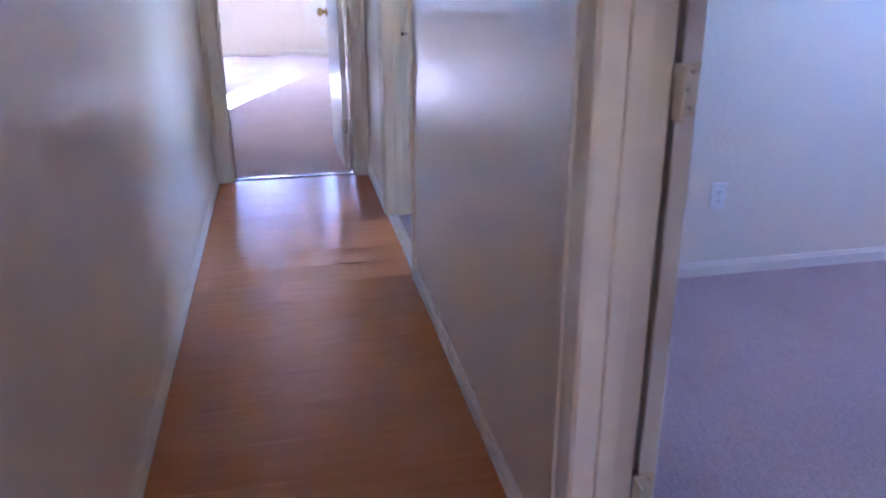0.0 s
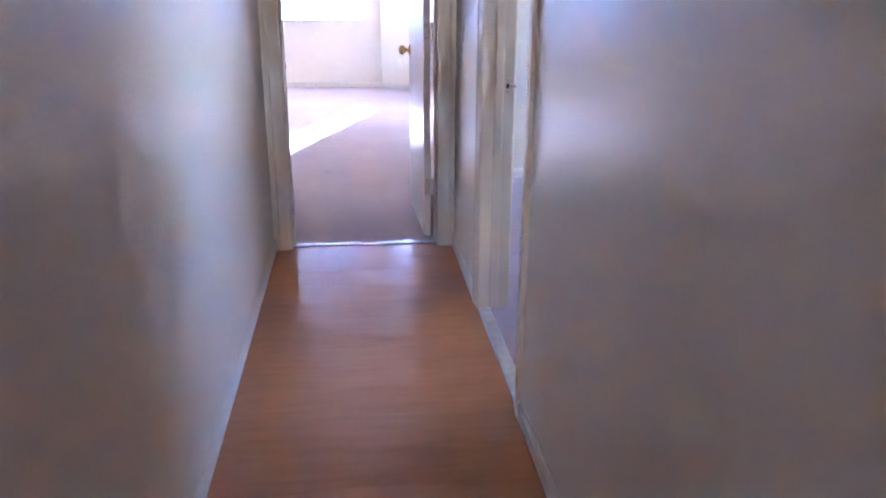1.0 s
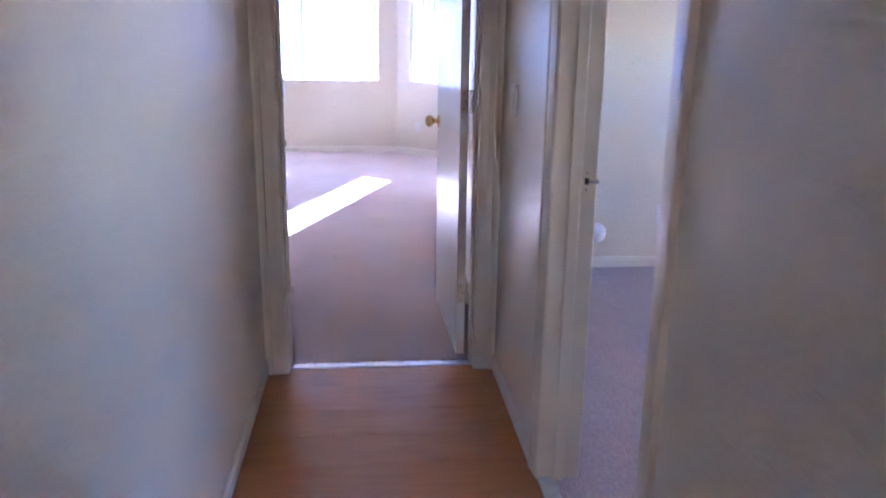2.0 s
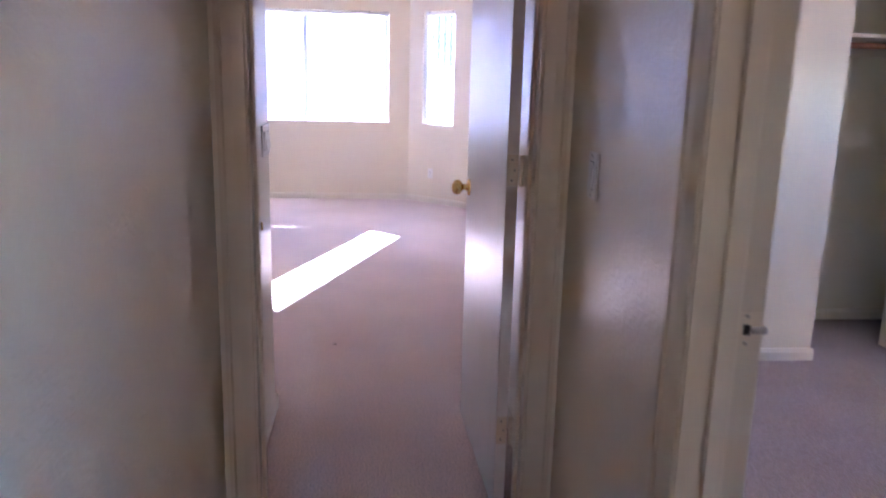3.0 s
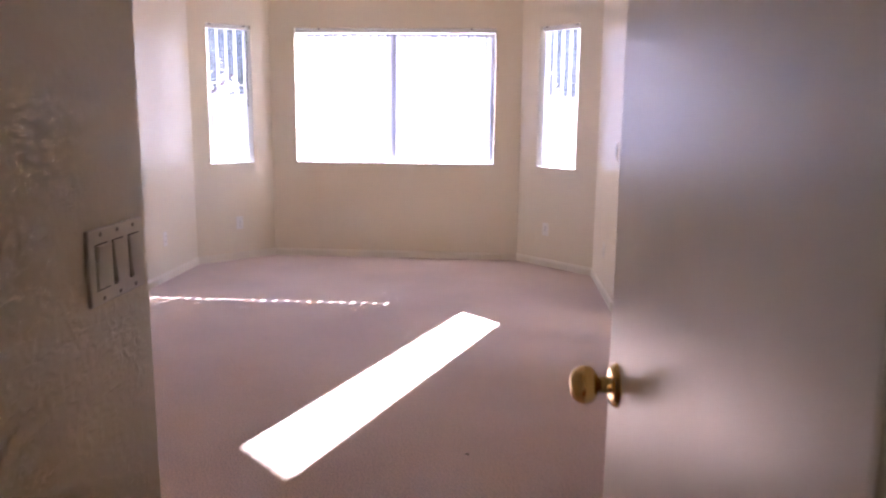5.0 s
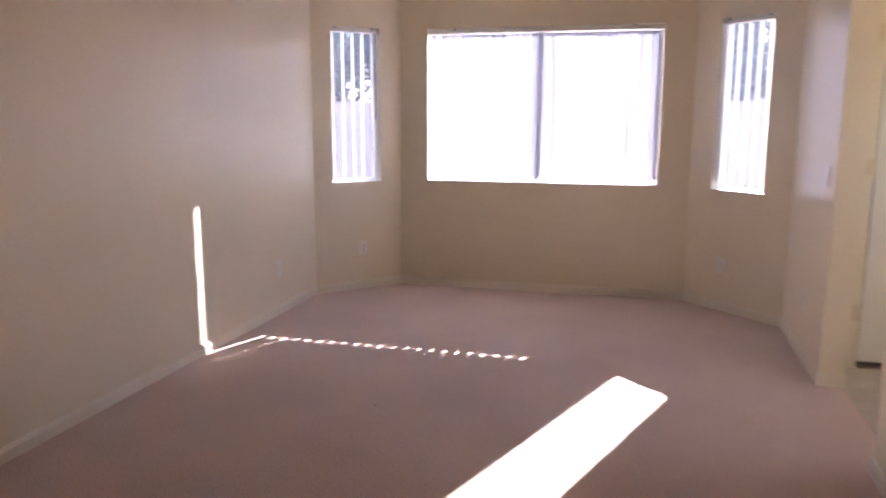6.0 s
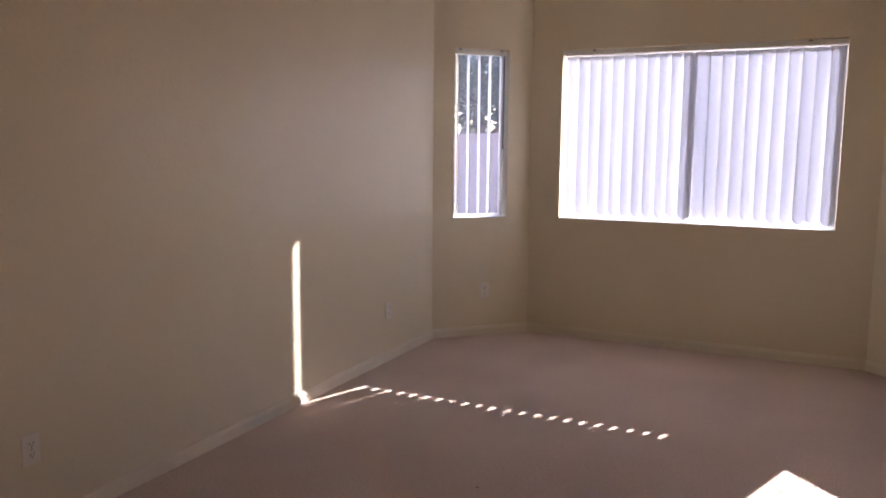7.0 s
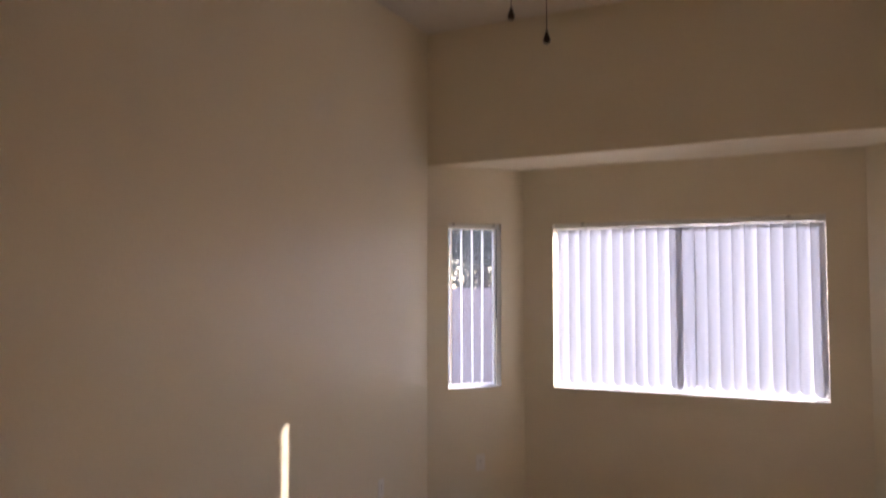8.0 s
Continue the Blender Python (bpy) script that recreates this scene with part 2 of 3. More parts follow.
def wall(name, a, c, out, height, mat, openings=(), m0=0.0, m1=0.0, z_low=0.0, label="", category="wall"):
    """A wall whose inner face runs from a to c; out: thickness vector away from the room; openings: (s0, s1, z0, z1) along it.
    m0, m1 lengthen the outer face at the two ends."""
    a, c, out = Vector((*a, 0)), Vector((*c, 0)), Vector((*out, 0))
    length = (c - a).length
    way = (c - a) / length
    ss = sorted({0.0, length, *[s for o in openings for s in o[:2]]})
    zs = sorted({z_low, height, *[z for o in openings for z in o[2:]]})
    solid = {}
    for i in range(len(ss) - 1):
        for k in range(len(zs) - 1):
            s, z = (ss[i] + ss[i + 1]) / 2, (zs[k] + zs[k + 1]) / 2
            solid[i, k] = not any(o[0] < s < o[1] and o[2] < z < o[3] for o in openings)
    bm = bmesh.new()
    seen = {}

    def vert(i, k, d):
        if (i, k, d) not in seen:
            s = ss[i]
            if d:
                s += -m0 if i == 0 else (m1 if i == len(ss) - 1 else 0.0)
            p = a + way * s + out * d
            seen[i, k, d] = bm.verts.new((p.x, p.y, zs[k]))
        return seen[i, k, d]

    for (i, k), full in solid.items():
        if not full:
            continue
        for d in (0, 1):
            bm.faces.new([vert(i, k, d), vert(i + 1, k, d), vert(i + 1, k + 1, d), vert(i, k + 1, d)])
        for (di, dk), (p, q) in {(-1, 0): ((0, 0), (0, 1)), (1, 0): ((1, 0), (1, 1)), (0, -1): ((0, 0), (1, 0)), (0, 1): ((0, 1), (1, 1))}.items():
            if not solid.get((i + di, k + dk), False):
                bm.faces.new([vert(i + p[0], k + p[1], 0), vert(i + q[0], k + q[1], 0), vert(i + q[0], k + q[1], 1), vert(i + p[0], k + p[1], 1)])
    bmesh.ops.recalc_face_normals(bm, faces=bm.faces)
    return tagged(part(name, bm, mat), label, category, kind="structure")


def slab(name, x0, x1, y0, y1, z0, z1, mat, label, category):
    return tagged(part(name, box(x0, x1, y0, y1, z0, z1), mat), label, category, kind="structure")


# ---- floors ----
slab("floor_bedroom", XL - 0.1, 1.53, 0.075, 7.0, -0.06, 0.0, CARPET, "beige-pink cut-pile carpet of the bedroom, lightly worn", "carpet")
slab("floor_first_room", 0.985, 4.3, -6.6, -1.9, -0.06, 0.001, DIM_CARPET, "mauve-beige carpet of the first side room, darkened for its dim light", "carpet")
slab("floor_second_closet", 1.62, 4.3, 1.53, 2.6, -0.062, -0.002, DIM_CARPET, "mauve-beige carpet inside the closet, darkened for its dim light", "carpet")
slab("floor_second_room", 0.985, 4.3, -1.9, 1.53, -0.062, 0.002, DIM_CARPET, "mauve-beige carpet of the second side room, darkened for its dim light", "carpet")
slab("floor_living_room", -2.6, 3.0, -9.5, -6.5, -0.06, 0.0, CARPET, "beige carpet of the living room behind the hall", "carpet")

# ---- walls ----
PAINT_L = "off-white painted drywall with a light trowelled texture"
wall("wall_hall_left", (0, -6.5), (0, 0.0), (-T, 0), BED_Z, WALL, label=PAINT_L)
wall("wall_bedroom_entry", (0.013, 0.115), (0.013, Y_STUB), (-T, 0), BED_Z, WALL, label=PAINT_L)
wall("wall_hall_right", (HALL_W, -6.5), (HALL_W, 0.0), (T, 0), HALL_Z + 0.1, WALL,
     [(D1[0] - 0.02 + 6.5, D1[1] + 0.02 + 6.5, -1, DOOR_H + 0.02), (D2[0] - 0.02 + 6.5, D2[1] + 0.02 + 6.5, -1, DOOR_H + 0.02)], label=PAINT_L, z_low=-0.06)
wall("wall_bedroom_door", (-T, 0.0), (HALL_W + T, 0.0), (0, 0.115), BED_Z, WALL, [(DB[0] - 0.02 + T, DB[1] + 0.02 + T, -1, DOOR_H + 0.02)], label=PAINT_L, z_low=-0.06)
wall("wall_bedroom_south", (0.013 - T, Y_STUB), (XL - TX, Y_STUB), (0, -T), BED_Z, WALL, label=PAINT_L)
wall("wall_bedroom_left", (XL, Y_STUB), (XL, YA_L), (-TX, 0), BED_Z, WALL, label=PAINT_L)
wall("wall_bedroom_entry_right", (X_ENTRY, 0.115), (X_ENTRY, Y_JOG), (HALL_W + T - X_ENTRY, 0), BED_Z, WALL, label=PAINT_L)
wall("wall_bedroom_jog", (HALL_W + T, Y_JOG), (XR + T, Y_JOG), (0, -0.13), BED_Z, WALL, label=PAINT_L)
wall("wall_bedroom_right", (XR, Y_JOG), (XR, YA_R), (T, 0), BED_Z, WALL, [(BATH[0] - Y_JOG, BATH[1] - Y_JOG, -1, 2.42)], label=PAINT_L, z_low=-0.06)
R_LEN = (Vector((XR, YA_R)) - Vector((XC_R, YC))).length
R_WAY = (Vector((XR, YA_R)) - Vector((XC_R, YC))) / R_LEN
R_OUT = Vector((-R_WAY.y, R_WAY.x))
L_LEN = (Vector((XC_L, YC)) - Vector((XL, YA_L))).length
L_WAY = (Vector((XC_L, YC)) - Vector((XL, YA_L))) / L_LEN
L_OUT = Vector((-L_WAY.y, L_WAY.x))
KR = R_LEN / (XR - XC_R)
KL = L_LEN / (XC_L - XL)
WIN_L = (0.112 * KL, 0.406 * KL)
WIN_C = (-1.240 - XC_L, 0.566 - XC_L)
WIN_R = (R_LEN - 0.470 * KR, R_LEN - 0.162 * KR)
MITRE = TX * math.tan(radians(22.5))
wall("wall_bay_left", (XL, YA_L), (XC_L, YC), L_OUT * TX, BAY_Z + 0.3, WALL, [(*WIN_L, Z0, Z1)], m0=MITRE, m1=MITRE, label=PAINT_L)
wall("wall_bay_middle", (XC_L, YC), (XC_R, YC), (0, TX), BAY_Z + 0.3, WALL, [(*WIN_C, Z0, Z1)], m0=MITRE, m1=MITRE, label=PAINT_L)
wall("wall_bay_right", (XC_R, YC), (XR, YA_R), R_OUT * TX, BAY_Z + 0.3, WALL, [(*WIN_R, Z0, Z1)], m0=MITRE, m1=MITRE, label=PAINT_L)

# drop over the bay: its face closes the high room, its underside is the bay's ceiling
bm = bmesh.new()
foot = [(XL, YA_L), (XR, YA_R), (XC_R, YC), (XC_L, YC)]
low = [bm.verts.new((x, y, BAY_Z)) for x, y in foot]
top = [bm.verts.new((x, y, BED_Z)) for x, y in foot]
bm.faces.new(low), bm.faces.new(top)
for i in range(4):
    j = (i + 1) % 4
    bm.faces.new([low[i], low[j], top[j], top[i]])
bmesh.ops.recalc_face_normals(bm, faces=bm.faces)
tagged(part("wall_over_bay", bm, WALL), "painted drop wall and flat ceiling over the window bay", "wall", kind="structure")
slab("ceiling_bedroom", XL - 0.2, XR + 0.2, -0.1, 7.2, BED_Z, BED_Z + 0.1, CEILING, "high off-white painted bedroom ceiling", "ceiling")
slab("ceiling_hall", 0.0, HALL_W, -6.5, 0.0, HALL_Z, HALL_Z + 0.1, CEILING, "off-white painted hall ceiling", "ceiling")
slab("ceiling_side_rooms", HALL_W + T, 4.4, -6.6, 2.7, HALL_Z, HALL_Z + 0.1, CEILING, "off-white painted ceiling of the side rooms", "ceiling")
slab("ceiling_living_room", -2.7, 3.1, -9.6, -6.5, HALL_Z, HALL_Z + 0.1, CEILING, "off-white painted ceiling of the living room", "ceiling")

# side rooms
PARTITION = -1.978
wall("wall_between_rooms", (HALL_W + T, PARTITION), (4.2, PARTITION), (0, 0.115), HALL_Z, WALL, label=PAINT_L)
wall("wall_first_room_south", (HALL_W + T, -6.5), (4.2, -6.5), (0, -T), HALL_Z, WALL, label=PAINT_L)
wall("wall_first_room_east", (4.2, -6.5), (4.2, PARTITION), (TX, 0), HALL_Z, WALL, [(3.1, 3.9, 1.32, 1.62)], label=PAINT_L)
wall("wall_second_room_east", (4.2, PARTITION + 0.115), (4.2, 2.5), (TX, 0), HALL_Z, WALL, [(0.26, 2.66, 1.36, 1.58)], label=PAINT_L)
wall("wall_second_room_north", (XR + T, 1.47), (2.63, 1.47), (0, 0.95), HALL_Z, WALL, label=PAINT_L)
wall("wall_closet_side", (3.16, 1.60), (4.2, 1.60), (0, 0.1), HALL_Z, TRIM, label="white closet panel beside the open closet")
wall("wall_closet_back", (2.63, 2.15), (4.2, 2.15), (0, 0.25), HALL_Z, WALL, label=PAINT_L)

# unseen living room behind the hall; its opening is sized for the hall's light
wall("wall_living_north_west", (-2.5, -6.5), (-T, -6.5), (0, T), HALL_Z, WALL, label=PAINT_L)
wall("wall_living_north_east", (HALL_W + T, -6.63), (2.9, -6.63), (0, 0.005), HALL_Z, WALL, label=PAINT_L)
wall("wall_living_west", (-2.5, -9.4), (-2.5, -6.5), (-T, 0), HALL_Z, WALL, label=PAINT_L)
wall("wall_living_east", (2.9, -9.4), (2.9, -6.5), (T, 0), HALL_Z, WALL, label=PAINT_L)
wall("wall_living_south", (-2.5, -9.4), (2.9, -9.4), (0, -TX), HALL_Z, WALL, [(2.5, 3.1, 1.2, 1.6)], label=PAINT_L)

# bathroom passage
wall("wall_bath_north", (XR + T, 5.30), (3.2, 5.30), (0, 0.12), BED_Z, WALL, [(0.14, 0.92, -1, 2.05)], label=PAINT_L, z_low=-0.06)
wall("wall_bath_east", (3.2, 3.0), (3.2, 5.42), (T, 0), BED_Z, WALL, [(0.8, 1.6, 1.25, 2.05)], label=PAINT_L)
wall("wall_bath_south", (XR + T, 3.0), (3.2, 3.0), (0, -T), BED_Z, WALL, label=PAINT_L)
wall("wall_behind_bath_door", (XR + T, 5.46), (3.3, 5.46), (0, 0.12), BED_Z, WALL, label=PAINT_L, z_low=-0.06)
slab("ceiling_bath", XR + T, 3.3, 2.9, 5.5, 2.44, 2.54, CEILING, "off-white painted bathroom ceiling", "ceiling")
slab("floor_bath", 1.53, 3.3, 2.9, 5.9, -0.06, -0.004, GROUT, "grouted bed of the bathroom's stone tiles", "floor")


# ---- baseboards ----
def baseboard(a, c, side, h=0.066, d=0.013):
    """Along a to c; side: the way into the room."""
    a, c, side = Vector((*a, 0)), Vector((*c, 0)), Vector((*side, 0)).normalized()
    prof = [(0, 0), (d, 0), (d, h - 0.02), (d * 0.7, h - 0.012), (d * 0.55, h - 0.003), (0.002, h)]
    bm = bmesh.new()
    rings = [[bm.verts.new(p + side * (o - 0.001) + Vector((0, 0, z))) for o, z in prof] for p in (a, c)]
    n = len(prof)
    for i in range(n):
        bm.faces.new([rings[0][i], rings[0][(i + 1) % n], rings[1][(i + 1) % n], rings[1][i]])
    bm.faces.new(rings[0]), bm.faces.new(rings[1])
    bmesh.ops.recalc_face_normals(bm, faces=bm.faces)
    return tagged(part("baseboard", bm, BASE), "cream painted wooden baseboard along the wall", "baseboard", kind="structure")


CAS = 0.075     # casing width
baseboard((0, -6.5), (0, -0.002), (1, 0))
baseboard((HALL_W, -6.5), (HALL_W, D1[0] - CAS), (-1, 0))
baseboard((HALL_W, D1[1] + CAS), (HALL_W, D2[0] - CAS), (-1, 0))
baseboard((HALL_W, D2[1] + CAS), (HALL_W, -0.002), (-1, 0))
baseboard((0.013, 0.132), (0.013, Y_STUB + 0.013), (1, 0))
baseboard((0.026, Y_STUB), (XL, Y_STUB), (0, 1))
baseboard((XL, Y_STUB), (XL, YA_L), (1, 0))
baseboard((XL, YA_L), (XC_L, YC), -L_OUT)
baseboard((XC_L, YC), (XC_R, YC), (0, -1))
baseboard((XC_R, YC), (XR, YA_R), -R_OUT)
baseboard((XR, YA_R), (XR, BATH[1] - 0.013), (-1, 0))
baseboard((XR - 0.013, BATH[1]), (XR + T + 0.01, BATH[1]), (0, -1))
baseboard((XR, Y_JOG), (XR, BATH[0] + 0.013), (-1, 0))
baseboard((X_ENTRY, 0.115), (X_ENTRY, Y_JOG + 0.013), (-1, 0))
baseboard((X_ENTRY - 0.013, Y_JOG), (XR, Y_JOG), (0, 1))
baseboard((XR - 0.013, BATH[0]), (XR + T, BATH[0]), (0, 1))
baseboard((0.938, 0.115), (X_ENTRY, 0.115), (0, 1))
baseboard((HALL_W + T, PARTITION), (4.2, PARTITION), (0, -1))
baseboard((HALL_W + T, 1.47), (2.643, 1.47), (0, -1))
baseboard((HALL_W + T, D2[1] + CAS), (HALL_W + T, 1.47), (1, 0))
baseboard((2.63, 1.47), (2.63, 2.15), (1, 0))
baseboard((2.63, 2.15), (4.2, 2.15), (0, -1))
baseboard((XR + T, BATH[1] + 0.01), (XR + T, 5.30), (1, 0))


# ---- doorways: jambs, stops and casings ----
def casing_bm(length, w=CAS, d=0.016):
    """A moulded board standing along z: x across its face from the opening outwards, y proud of the wall."""
    prof = [(0, 0), (w, 0), (w, d), (w - 0.012, d), (w - 0.018, d - 0.004), (w * 0.45, d - 0.005), (0.014, d - 0.008), (0.004, d - 0.009), (0, d - 0.012)]
    bm = bmesh.new()
    rings = [[bm.verts.new((x, y, z)) for x, y in prof] for z in (0, length)]
    n = len(prof)
    for i in range(n):
        bm.faces.new([rings[0][i], rings[0][(i + 1) % n], rings[1][(i + 1) % n], rings[1][i]])
    bm.faces.new(rings[0]), bm.faces.new(rings[1])
    bmesh.ops.recalc_face_normals(bm, faces=bm.faces)
    return bm


def doorway(name, m, width, depth, stop_at, label):
    """Opening from x = 0 to width, wall from y = 0 (the hall's face) to depth; m places it."""
    root = empty(name, m)
    tagged(root, label, "door frame", kind="structure")
    for x0, x1 in ((-0.018, 0.0), (width, width + 0.018)):
        part("jamb", box(x0, x1, -0.001, depth + 0.001, 0, DOOR_H, 0.0015), TRIM, root)
    part("jamb", box(-0.018, width + 0.018, -0.001, depth + 0.001, DOOR_H, DOOR_H + 0.018, 0.0015), TRIM, root)
    for x0, x1 in ((0.0005, 0.011), (width - 0.011, width - 0.0005)):
        part("stop", box(x0, x1, stop_at, stop_at + 0.035, 0, DOOR_H - 0.001, 0.003), TRIM, root)
    part("stop", box(0.011, width - 0.011, stop_at, stop_at + 0.035, DOOR_H - 0.011, DOOR_H - 0.0005, 0.003), TRIM, root)
    flip_x, flip_y = Matrix.Diagonal((-1, 1, 1, 1)), Matrix.Diagonal((1, -1, 1, 1))
    for y, fy in ((0.0, flip_y), (depth, Matrix.Identity(4))):
        for x, fx in ((-0.005, flip_x), (width + 0.005, Matrix.Identity(4))):
            bm = casing_bm(DOOR_H + CAS)
            bm.transform(Matrix.Translation((x, y, 0)) @ fx @ fy)
            bmesh.ops.recalc_face_normals(bm, faces=bm.faces)
            part("casing", bm, TRIM, root)
        bm = casing_bm(width + 0.01)
        bm.transform(Matrix.Translation((-0.005, y, DOOR_H + 0.005)) @ Matrix(((0, 0, 1, 0), (0, 1, 0, 0), (1, 0, 0, 0), (0, 0, 0, 1))) @ fy)
        bmesh.ops.recalc_face_normals(bm, faces=bm.faces)
        part("casing", bm, TRIM, root)
    return root


doorway("door_frame_bedroom", pose(DB[0], 0, 0), DB[1] - DB[0], 0.115, 0.04, "cream painted wooden door frame with moulded casing at the bedroom")
# in the hall's right wall: x runs along +y, depth along +x
TURN = Matrix(((0, 1, 0, 0), (1, 0, 0, 0), (0, 0, 1, 0), (0, 0, 0, 1)))


def side_doorway(name, d, label):
    """As doorway(), for the hall's right wall: mirrored, so that the frame's depth goes along +x."""
    root = doorway(name, Matrix.Identity(4), d[1] - d[0], T, 0.045, label)
    flip = Matrix.Translation((HALL_W, d[0], 0)) @ TURN
    for ob in root.children:
        ob.data.transform(flip)
        ob.data.flip_normals()
    return root


side_doorway("door_frame_first_room", D1, "cream painted wooden door frame of the first side room")
side_doorway("door_frame_second_room", D2, "cream painted wooden door frame of the second side room")

# strike plate let into the second room's jamb
strike = empty("strike_plate", pose(1.047, D2[1] - 0.0005, 0.95))
tagged(strike, "worn steel strike plate screwed to the door jamb", "strike plate")
part("plate", box(-0.016, 0.026, -0.002, 0.0, -0.030, 0.030, 0.0008), TRIM, strike)
part("latch_hole", box(-0.006, 0.006, -0.0035, -0.002, -0.009, 0.009), DARK, strike, "dark latch hole")
part("lip", box(0.007, 0.034, -0.010, -0.001, -0.006, 0.006, 0.003), STEEL, strike, "bent steel lip")
for z in (-0.024, 0.024):
    bm = lathe([(0, -0.001), (0.004, -0.001), (0.003, 0.001), (0, 0.0014)], 10)
    part("screw", bm, STEEL, strike, m=Matrix.Translation((0, -0.002, z)) @ pose(0, 0, 0, 90))


# ---- doors ----
def knob(parent, m, mat=BRASS):
    """A round knob on a rose, pointing along +z of m."""
    k = part("knob", lathe([(0, 0.068), (0.012, 0.0675), (0.022, 0.063), (0.0275, 0.054), (0.0285, 0.047), (0.0265, 0.038), (0.020, 0.031), (0.0125, 0.028),
                            (0.0115, 0.020), (0.0125, 0.010), (0.014, 0.006)], 32), mat, parent, "polished brass round knob", m)
    part("rose", lathe([(0.014, 0.009), (0.020, 0.010), (0.026, 0.009), (0.031, 0.006), (0.0325, 0.003), (0.033, 0.0)], 32), mat, k, m=m)
    return k


def door_leaf(name, m, width, label, knobs=True, hinge_z=(0.29, 1.10, 1.80)):
    """A flush door: hinge edge at x = 0, leaf to +x, thickness along +y; z from the floor."""
    root = empty(name, m)
    tagged(root, label, "door")
    part("leaf", box(0.0, width, 0.0, 0.035, 0.012, DOOR_H - 0.003, 0.0015), DOOR, root)
    if knobs:
        knob(root, pose(width - 0.065, 0.0, 0.955, 90), BRASS)
        knob(root, pose(width - 0.065, 0.035, 0.955, -90), BRASS)
        part("latch_plate", box(width, width + 0.0012, 0.006, 0.029, 0.925, 0.985), BRASS, root)
    for z in hinge_z:
        h = part("hinge", box(-0.0025, -0.0002, 0.002, 0.033, z - 0.045, z + 0.045, 0.0004), TRIM, root, "painted butt hinge")
        bm = bmesh.new()
        for i in range(5):
            c = bmesh.ops.create_cone(bm, cap_ends=True, segments=12, radius1=0.0062, radius2=0.0062, depth=0.0170)["verts"]
            for v in c:
                v.co += Vector((-0.008, -0.007, z - 0.036 + i * 0.018))
        part("knuckle", bm, TRIM, h)
        part("jamb_leaf", box(-0.050, -0.010, -0.0165, -0.0130, z - 0.045, z + 0.045), TRIM, h)
        for dz in (-0.03, 0.0, 0.03):
            part("screw", lathe([(0, 0.0012), (0.003, 0.0008), (0.0034, 0)], 8), STEEL, h, m=Matrix.Translation((-0.0025, 0.012 + (0.008 if dz else 0.0), z + dz)) @ pose(0, 0, 0, 0, -90))
    return root


# bedroom door, standing open into the room
door_leaf("bedroom_door", pose(0.835, 0.132, 0, 0, 0, 91.7), 0.755, "white painted flush door standing open, brass knob")
# first room's door, folded right back against the wall
door_leaf("first_room_door", pose(1.095, D1[1] + 0.006, 0, 0, 0, 88) @ Matrix.Diagonal((1, -1, 1, 1)), 0.755, "white painted flush door folded back against the wall")
door_leaf("bath_closet_door", pose(XR + T + 0.1415, 5.29, 0.03), 0.777, "cream painted closed door with a gap at the floor", knobs=False)

# ---- thresholds ----
bm = box(DB[0], DB[1], 0.035, 0.078, 0.0, 0.007, 0.003)
strip = tagged(part("threshold_bedroom", bm, ALU), "worn aluminium carpet strip in the bedroom doorway", "threshold", kind="structure")
bm = bmesh.new()
rng = random.Random(5)
x = DB[0] + 0.004
while x < DB[1] - 0.02:
    w = rng.uniform(0.006, 0.022)
    add_box(bm, x, x + w, 0.074, 0.080 + rng.uniform(0.002, 0.014), 0.0002, rng.uniform(0.001, 0.004))
    x += w
part("frayed_edge", bm, simple("frayed_backing", (0.10, 0.075, 0.055), (0.05, 0.037, 0.028), 0.95, 0.0, 90.0), strip, "dark frayed edge of the carpet backing")
bm = box(HALL_W - 0.004, HALL_W + 0.050, D2[0], D2[1], 0.0, 0.009, 0.003)
tagged(part("threshold_second_room", bm, ALU), "pale metal carpet strip in the second doorway", "threshold", kind="structure")
bm = box(HALL_W - 0.004, HALL_W + 0.050, D1[0], D1[1], 0.0, 0.009, 0.003)
tagged(part("threshold_first_room", bm, ALU), "pale metal carpet strip in the first doorway", "threshold", kind="structure")


# ---- windows ----
def basis(origin, way, out):
    """x along the wall, y outwards, z up, at a point of the inner face."""
    return Matrix(((way[0], out[0], 0, origin[0]), (way[1], out[1], 0, origin[1]), (0, 0, 1, 0), (0, 0, 0, 1)))


